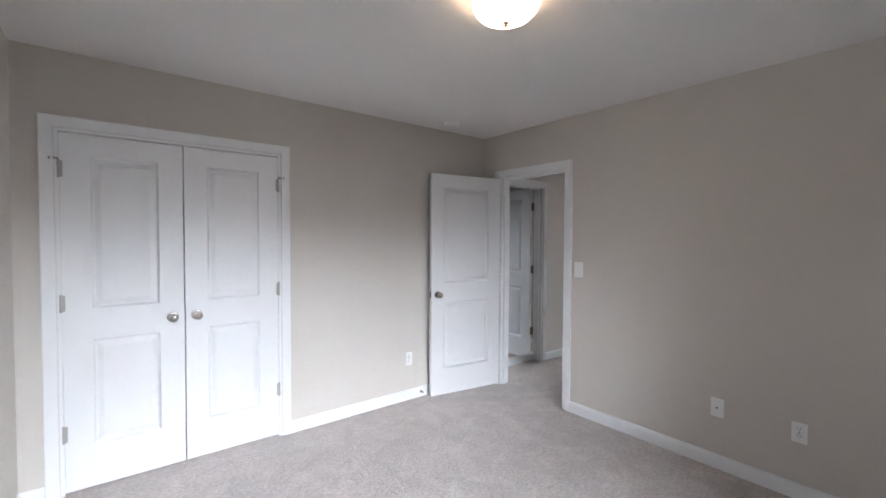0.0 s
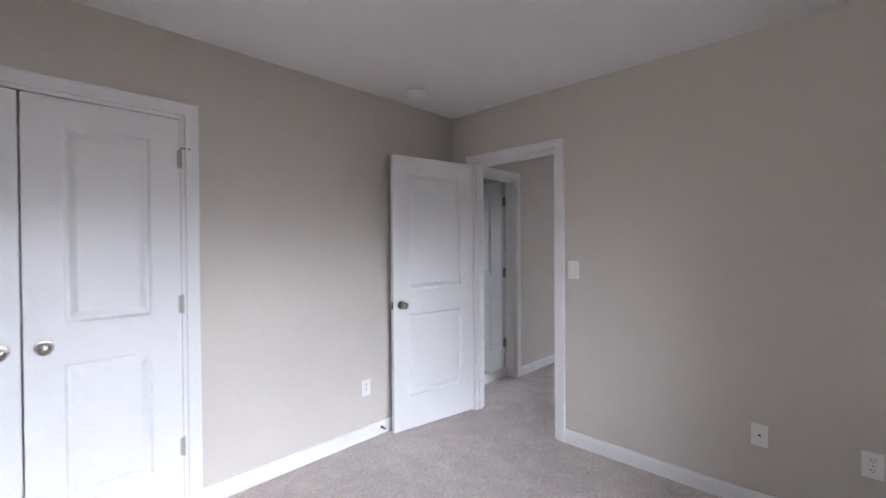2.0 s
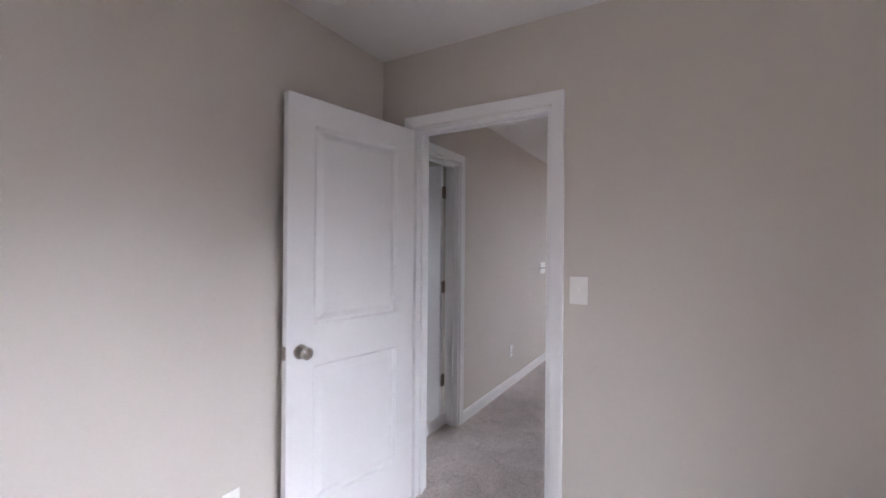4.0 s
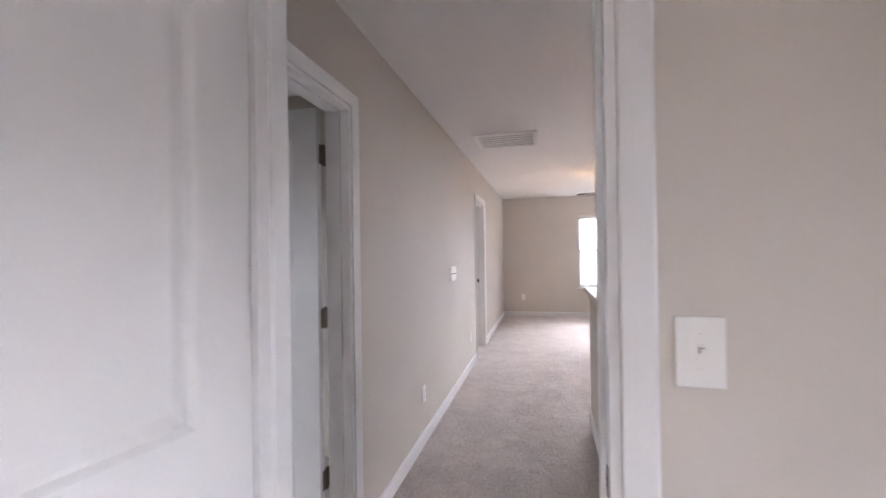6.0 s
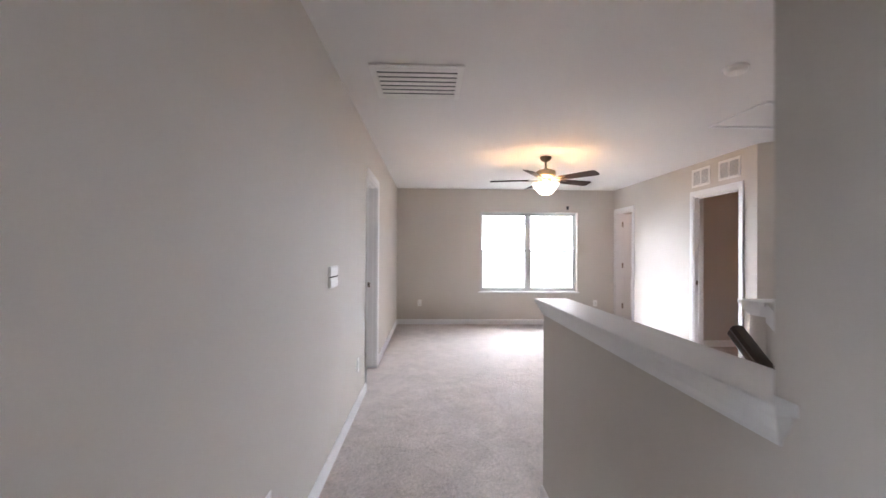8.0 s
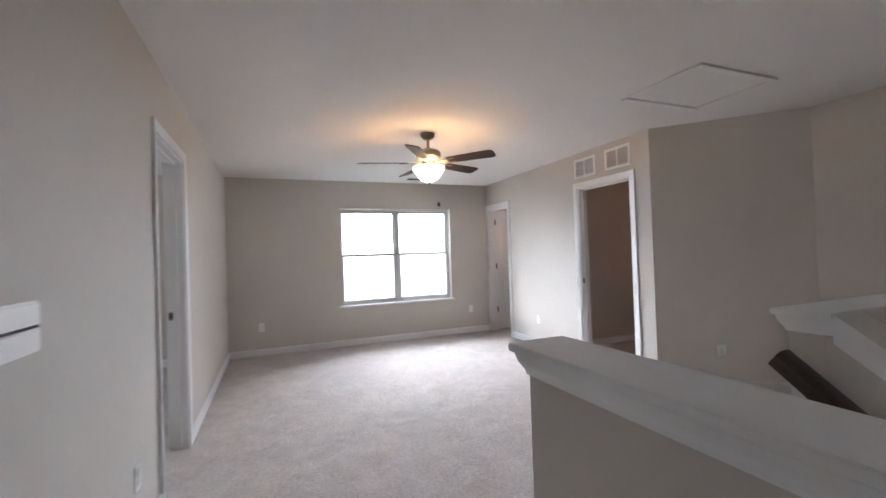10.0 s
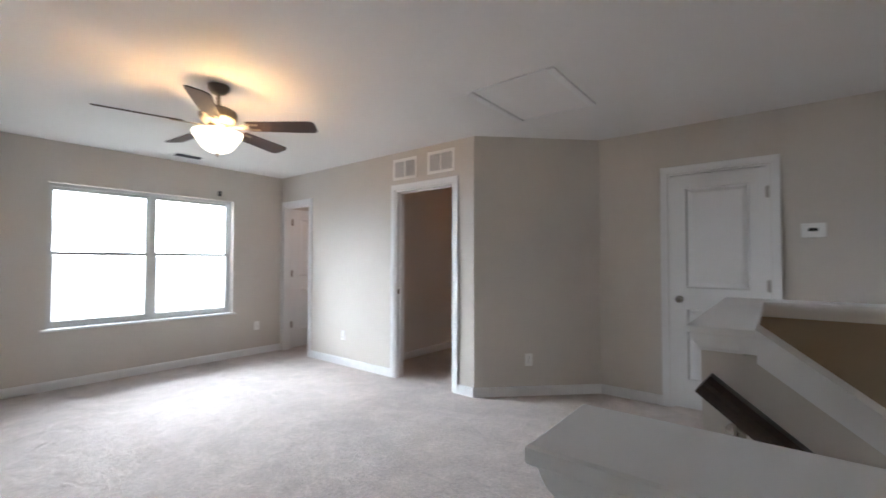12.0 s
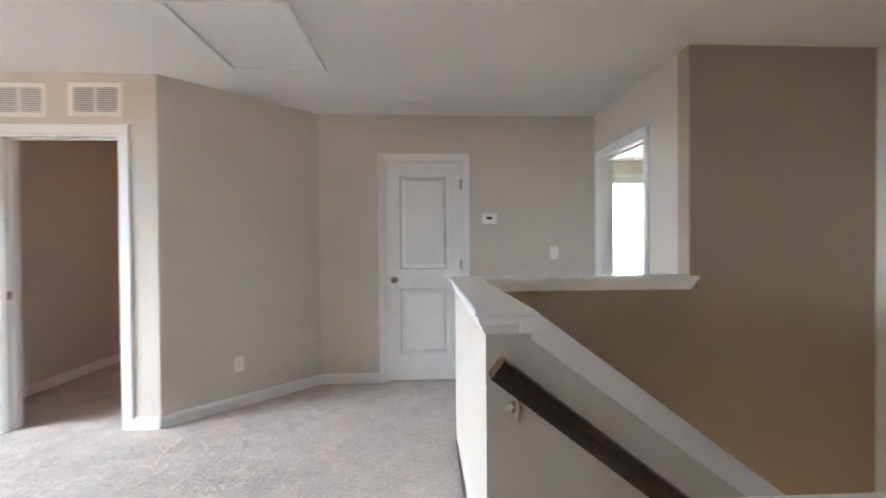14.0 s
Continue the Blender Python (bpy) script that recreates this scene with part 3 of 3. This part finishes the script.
part("board", box(-0.56, 0.56, -0.07, -0.055, 0, 0.135, 0.002), WHITE, val)
part("head_rail", box(-0.54, 0.54, -0.055, 0, 0.08, 0.13), WHITE, val)

shade = empty("roller_shade", facing("+y", 2.975, -3.65, 0.52), "cream translucent roller shade drawn over the window", "blind")
part("cloth", box(-0.54, 0.54, -0.034, -0.032, 0.02, 1.66), SHADE, shade)
part("bottom_bar", box(-0.54, 0.54, -0.04, -0.026, 0.0, 0.022, 0.003), WHITE, shade, "white bottom bar")

# ---- fittings on the walls ----
def plate(bm_w, bm_h):
    return box(-bm_w / 2, bm_w / 2, -0.006, 0.0, -bm_h / 2, bm_h / 2, 0.0025)


def outlet(m, coax=False):
    e = empty("wall_outlet", m, "white plastic coaxial wall plate" if coax else "white plastic duplex wall outlet", "outlet", "outlets and plates on the walls")
    part("cover_plate", plate(0.072, 0.116), PLASTIC, e)
    if coax:
        part("socket", lathe(((0, -0.008), (0.005, -0.008), (0.005, 0.004), (0.0, 0.004)), 12), DARK, e, "dark threaded socket", pose(0, -0.006, 0, 90, 0, 0))
        return e
    for z in (-0.021, 0.021):
        r = part("receptacle", box(-0.017, 0.017, -0.009, -0.005, z - 0.014, z + 0.014, 0.002), PLASTIC, e)
        bm = bmesh.new()
        for x in (-0.0065, 0.0065):
            add_box(bm, x - 0.0012, x + 0.0012, -0.0094, -0.008, z - 0.001, z + 0.008)
        add_box(bm, -0.002, 0.002, -0.0094, -0.008, z - 0.009, z - 0.005)
        part("slots", bm, DARK, r, "dark socket slots")
    part("screw", lathe(((0, -0.001), (0.003, -0.001), (0.003, 0.001), (0, 0.0015)), 8), NICKEL, e, "small screw", pose(0, -0.0065, 0, 90, 0, 0))
    return e


def light_switch(m, w=0.078, h=0.122):
    e = empty("light_switch", m, "white plastic toggle light switch", "light switch", "light switches")
    part("cover_plate", plate(w, h), PLASTIC, e)
    part("collar", box(-0.006, 0.006, -0.0075, -0.005, -0.013, 0.013, 0.001), PLASTIC, e, "raised toggle collar")
    part("toggle", box(-0.0038, 0.0038, -0.017, -0.006, -0.002, 0.009, 0.001), PLASTIC, e, "white toggle lever")
    for z in (-0.03, 0.03):
        part("screw", lathe(((0, -0.001), (0.003, -0.001), (0.003, 0.001), (0, 0.0015)), 8), PLASTIC, e, "small white screw", pose(0, -0.0065, z, 90, 0, 0))
    return e


outlet(facing("-y", 1.937, 3.262, 0.365))
outlet(facing("-x", 1.139, 2.857, 0.385), coax=True)
outlet(facing("-x", 0.736, 2.857, 0.375))
outlet(facing("-y", 4.93, 3.262, 0.35))
outlet(facing("-y", 6.875, 3.262, 0.36))
outlet(facing("-x", 2.848, 10.912, 0.385))
outlet(facing("-x", -0.357, 10.912, 0.385))
outlet(facing("+y", 9.5, -0.715, 0.36))
outlet(pose(7.205, -1.084, 0.337, 0, 0, -135.2))
light_switch(facing("-x", 2.15, 2.857, 1.192))
light_switch(facing("+y", 4.535, -1.59, 1.178))

# hall control panel, two stacked rows
pan = empty("switch_panel", facing("-y", 5.955, 3.262, 1.152), "white plastic switch panel with two stacked rows", "switch panel")
part("cover_plate", plate(0.21, 0.135), PLASTIC, pan)
for z in (-0.034, 0.034):
    part("rocker_switch", box(-0.097, 0.097, -0.013, -0.005, z - 0.028, z + 0.028, 0.003), PLASTIC, pan)
part("groove", box(-0.1, 0.1, -0.0075, -0.005, -0.004, 0.004), DARK, pan, "dark gap between the rows")

# thermostat
th = empty("thermostat", facing("+y", 5.141, -1.59, 1.495), "white plastic thermostat with a small dark display", "thermostat")
part("back_plate", box(-0.07, 0.07, -0.008, 0, -0.045, 0.058, 0.003), PLASTIC, th)
part("case", box(-0.06, 0.06, -0.028, -0.007, -0.05, 0.042, 0.005), PLASTIC, th)
part("display", box(-0.03, 0.022, -0.0295, -0.027, -0.004, 0.020), SCREEN, th, "dark display")

# small sensor over the window
sn = empty("window_sensor", facing("-x", 0.16, 10.912, 2.12), "small grey plastic sensor above the window", "sensor")
part("case", box(-0.022, 0.022, -0.022, 0, -0.032, 0.032, 0.004), SLOT, sn)


# ---- vents ----
def wall_grille(m):
    e = empty("wall_vent", m, "white louvred return air grille above the doorway", "vent", "grilles above the doorway")
    w, h = 0.35, 0.228
    bm = bmesh.new()
    add_box(bm, -w / 2, -w / 2 + 0.03, -0.008, 0, -h / 2, h / 2, 0.002)
    add_box(bm, w / 2 - 0.03, w / 2, -0.008, 0, -h / 2, h / 2, 0.002)
    add_box(bm, -w / 2 + 0.028, w / 2 - 0.028, -0.008, 0, h / 2 - 0.03, h / 2, 0.002)
    add_box(bm, -w / 2 + 0.028, w / 2 - 0.028, -0.008, 0, -h / 2, -h / 2 + 0.03, 0.002)
    part("frame", bm, PLASTIC, e)
    part("divider", box(-0.009, 0.009, -0.0085, -0.001, -h / 2 + 0.03, h / 2 - 0.03), PLASTIC, e)
    part("backing", box(-w / 2 + 0.02, w / 2 - 0.02, -0.0015, 0.0, -h / 2 + 0.02, h / 2 - 0.02), BACKING, e, "grey backing behind the slats")
    first = None
    for i in range(11):
        z = -h / 2 + 0.038 + i * 0.0152
        m2 = pose(0, -0.006, z, 38, 0, 0)
        if first is None:
            first = part("slat", box(-w / 2 + 0.028, w / 2 - 0.028, -0.0055, 0.0055, -0.0006, 0.0006), PLASTIC, e, m=m2)
        else:
            again(first, e, m2)
    return e


wall_grille(facing("+y", 8.474, -0.715, 2.262))
wall_grille(facing("+y", 7.977, -0.715, 2.268))

# hall return grille in the ceiling
rv = empty("ceiling_vent", pose(6.178, 2.752, H), "white metal ceiling return grille with wide grey slots", "vent")
W2, L2 = 0.275, 0.295
bm = bmesh.new()
add_box(bm, -W2, -W2 + 0.04, -L2, L2, -0.012, 0, 0.003)
add_box(bm, W2 - 0.04, W2, -L2, L2, -0.012, 0, 0.003)
add_box(bm, -W2 + 0.038, W2 - 0.038, -L2, -L2 + 0.04, -0.012, 0, 0.003)
add_box(bm, -W2 + 0.038, W2 - 0.038, L2 - 0.04, L2, -0.012, 0, 0.003)
part("frame", bm, PLASTIC, rv)
# flat grey sheet whose colour stands for the shade in the slots
part("backing", box(-W2 + 0.03, W2 - 0.03, -L2 + 0.03, L2 - 0.03, -0.002, 0), GAP_GREY, rv, "grey sheet for the shade between the slats")
first = None
for i in range(7):
    m2 = pose(-W2 + 0.066 + i * 0.0695, 0, -0.010, 0, 8, 0)
    if first is None:
        first = part("slat", box(-0.0165, 0.0165, -L2 + 0.038, L2 - 0.038, -0.001, 0.001), PLASTIC, rv, m=m2)
    else:
        again(first, rv, m2)

# supply register near the window
sv = empty("ceiling_vent", pose(10.52, 0.665, H), "white metal ceiling supply register near the window", "vent")
part("frame", box(-0.075, 0.075, -0.155, 0.155, -0.006, 0, 0.002), PLASTIC, sv)
# slats take a near-black colour in place of shade in the slots
first = None
for i in range(5):
    m2 = pose(-0.044 + i * 0.022, 0, -0.010, 0, 40, 0)
    if first is None:
        first = part("slat", box(-0.008, 0.008, -0.13, 0.13, -0.0008, 0.0008), SLOT, sv, "slat coloured dark for the slot shade", m=m2)
    else:
        again(first, sv, m2)

# attic hatch
ah = empty("attic_hatch", pose(6.72, -0.22, H), "white attic access hatch panel with wooden side strips", "attic hatch")
part("panel", box(-0.27, 0.27, -0.37, 0.37, -0.006, 0, 0.001), CEIL, ah, "painted hatch panel")
part("strip", box(0.275, 0.325, -0.385, 0.385, -0.018, 0, 0.003), WHITE, ah, "white side strip")
part("strip", box(-0.325, -0.275, -0.385, 0.385, -0.018, 0, 0.003), WHITE, ah, "white side strip")
part("strip", box(-0.274, 0.274, -0.385, -0.372, -0.010, 0, 0.002), WHITE, ah, "thin white strip")
part("strip", box(-0.274, 0.274, 0.372, 0.385, -0.010, 0, 0.002), WHITE, ah, "thin white strip")


# smoke detectors
def smoke_detector(x, y):
    e = empty("smoke_detector", pose(x, y, H), "round white plastic smoke detector on the ceiling", "smoke detector", "smoke detectors")
    part("base", lathe(((0, 0), (0.068, 0), (0.07, -0.004), (0.068, -0.012), (0.0, -0.012)), 28), PLASTIC, e, smooth=True)
    part("cover", lathe(((0.0, -0.011), (0.06, -0.012), (0.059, -0.026), (0.052, -0.036), (0.03, -0.04), (0.0, -0.041)), 28), PLASTIC, e, smooth=True)


smoke_detector(2.215, 3.01)

# spring door stop on the bedroom baseboard
ds = empty("door_stop", pose(2.06, 3.248, 0.05), "small metal spring door stop on the baseboard", "door stop")
part("spring", lathe([(0.0, 0.0), (0.011, 0.0), (0.011, 0.006)] + [(0.006 + 0.0015 * (k % 2), 0.008 + 0.002 * k) for k in range(24)] + [(0.0, 0.057)], 14), NICKEL, ds, m=pose(0, 0, 0, 90, 0, 0), smooth=True)
part("tip", lathe(((0, 0.055), (0.008, 0.055), (0.009, 0.06), (0.008, 0.068), (0.0, 0.07)), 14), PLASTIC, ds, "white rubber tip", pose(0, 0, 0, 90, 0, 0), smooth=True)
smoke_detector(5.86, 0.80)

# ---- lamps ----
dome = empty("ceiling_light", pose(1.158, 1.39, H), "flush ceiling light with frosted glass bowl, lit", "ceiling light")
part("pan", lathe(((0, 0), (0.120, 0), (0.126, -0.006), (0.126, -0.026), (0.12, -0.032), (0.0, -0.032)), 40), NICKEL, dome, "brushed nickel rim", smooth=True)
part("glass_bowl", lathe(((0.138, -0.034), (0.136, -0.048), (0.127, -0.067), (0.107, -0.087), (0.077, -0.102), (0.041, -0.111), (0.0, -0.114)), 40), DOMEGLASS, dome, "frosted white glass bowl", smooth=True)
part("finial", lathe(((0, -0.110), (0.012, -0.111), (0.013, -0.116), (0.007, -0.121), (0.009, -0.127), (0.0, -0.134)), 16), FANMETAL, dome, "small metal finial", smooth=True)

fan = empty("ceiling_fan", pose(8.298, 1.291, H), "five-blade ceiling fan with dark blades and lit bowl", "ceiling fan")
part("canopy", lathe(((0, 0), (0.066, 0), (0.068, -0.01), (0.064, -0.03), (0.045, -0.052), (0.022, -0.062), (0, -0.064)), 32), FANMETAL, fan, smooth=True)
part("downrod", lathe(((0, -0.06), (0.013, -0.06), (0.013, -0.13), (0.024, -0.135), (0.026, -0.155), (0, -0.156)), 16), FANMETAL, fan, smooth=True)
part("motor", lathe(((0, -0.145), (0.05, -0.148), (0.085, -0.158), (0.112, -0.175), (0.118, -0.19), (0.118, -0.222), (0.112, -0.236), (0.09, -0.25), (0.06, -0.262), (0.0, -0.262)), 36), FANMETAL, fan, "pewter motor housing", smooth=True)
part("switch_housing", lathe(((0, -0.26), (0.058, -0.261), (0.062, -0.27), (0.062, -0.305), (0.05, -0.318), (0.02, -0.322), (0.012, -0.33), (0.012, -0.47), (0, -0.47)), 28), FANMETAL, fan, smooth=True)
BOWL = ((0.150, -0.318), (0.153, -0.328), (0.146, -0.348), (0.132, -0.368), (0.115, -0.392), (0.096, -0.42), (0.072, -0.442), (0.04, -0.456), (0.008, -0.460))
part("glass_bowl", lathe(BOWL, 40), SHADEGLASS, fan, "frosted white glass bowl", smooth=True)
part("finial", lathe(((0, -0.457), (0.014, -0.459), (0.014, -0.466), (0.006, -0.471), (0.009, -0.478), (0, -0.486)), 14), FANMETAL, fan, smooth=True)


def blade_mesh():
    """A blade along x with rounded corners and slight thickness."""
    bm = bmesh.new()
    top, bottom = [], []
    outline = [(0.20, -0.052), (0.22, -0.056), (0.60, -0.068), (0.635, -0.066), (0.655, -0.052), (0.66, -0.03), (0.66, 0.03), (0.655, 0.052), (0.635, 0.066), (0.60, 0.068), (0.22, 0.056), (0.20, 0.052)]
    top = [bm.verts.new((x, y, 0.003)) for x, y in outline]
    bottom = [bm.verts.new((x, y, -0.003)) for x, y in outline]
    n = len(outline)
    for i in range(n):
        bm.faces.new((top[i], top[(i + 1) % n], bottom[(i + 1) % n], bottom[i]))
    bm.faces.new(top)
    bm.faces.new(bottom[::-1])
    return bm


def iron_mesh():
    bm = bmesh.new()
    add_box(bm, 0.095, 0.17, -0.014, 0.014, -0.004, 0.002, 0.001)
    add_box(bm, 0.165, 0.215, -0.032, 0.032, -0.004, 0.0, 0.001)
    add_box(bm, 0.21, 0.275, -0.045, -0.022, -0.004, 0.0, 0.001)
    add_box(bm, 0.21, 0.275, 0.022, 0.045, -0.004, 0.0, 0.001)
    return bm


firsts = None
for i in range(5):
    mb = pose(0, 0, -0.277, 0, 0, 4 + 72 * i) @ pose(0, 0, 0, -14, 0, 0)
    mi = pose(0, 0, -0.282, 0, 0, 4 + 72 * i) @ pose(0, 0, 0, -14, 0, 0)
    if firsts is None:
        firsts = (part("blade", blade_mesh(), BLADE, fan, "dark walnut blade", mb), part("blade_iron", iron_mesh(), FANMETAL, fan, "pewter blade bracket", mi))
    else:
        again(firsts[0], fan, mb)
        again(firsts[1], fan, mi)
for x, y in ((0.05, 0.045), (-0.055, -0.04)):
    part("pull_chain", box(x - 0.0015, x + 0.0015, y - 0.0015, y + 0.0015, -0.40, -0.305), NICKEL, fan, "thin pull chain")

# ---- handrail ----
rail = empty("handrail", pose(0, 0, 0), "dark stained wooden handrail on metal brackets", "handrail")
tilt = math.degrees(math.atan(0.77))
bm = bmesh.new()
sect = [(-0.026, -0.022), (-0.03, -0.008), (-0.026, 0.004), (-0.03, 0.016), (-0.022, 0.032), (0.0, 0.036), (0.022, 0.032), (0.03, 0.016), (0.026, 0.004), (0.03, -0.008), (0.026, -0.022)]
sect = [(y * 1.15, z * 1.45) for y, z in sect]
RX0, RX1 = 5.545, 4.05
zc = lambda x: 0.888 - 0.77 * (5.53 - x)
a = [bm.verts.new((RX0 - 0.5 * z, 1.04 + y, zc(RX0) + 0.65 * z)) for y, z in sect]
c = [bm.verts.new((RX1 - 0.5 * z, 1.04 + y, zc(RX1) + 0.65 * z)) for y, z in sect]
n = len(sect)
for i in range(n):
    bm.faces.new((a[i], a[(i + 1) % n], c[(i + 1) % n], c[i]))
bm.faces.new(a[::-1])
bm.faces.new(c)
part("rail", bm, RAILWOOD, rail, smooth=True)
for x in (5.47, 4.75, 4.15):
    br = lathe(((0, 0), (0.028, 0), (0.029, 0.003), (0.02, 0.008), (0.009, 0.011), (0.008, 0.07), (0, 0.07)), 16)
    add_box(br, -0.006, 0.006, -0.005, 0.085, 0.062, 0.074, 0.002)
    part("bracket", br, NICKEL, rail, "metal wall bracket", pose(x, 0.948, zc(x) - 0.10, -90, 0, 0) @ pose(0, 0, 0, 0, 0, 180), smooth=True)
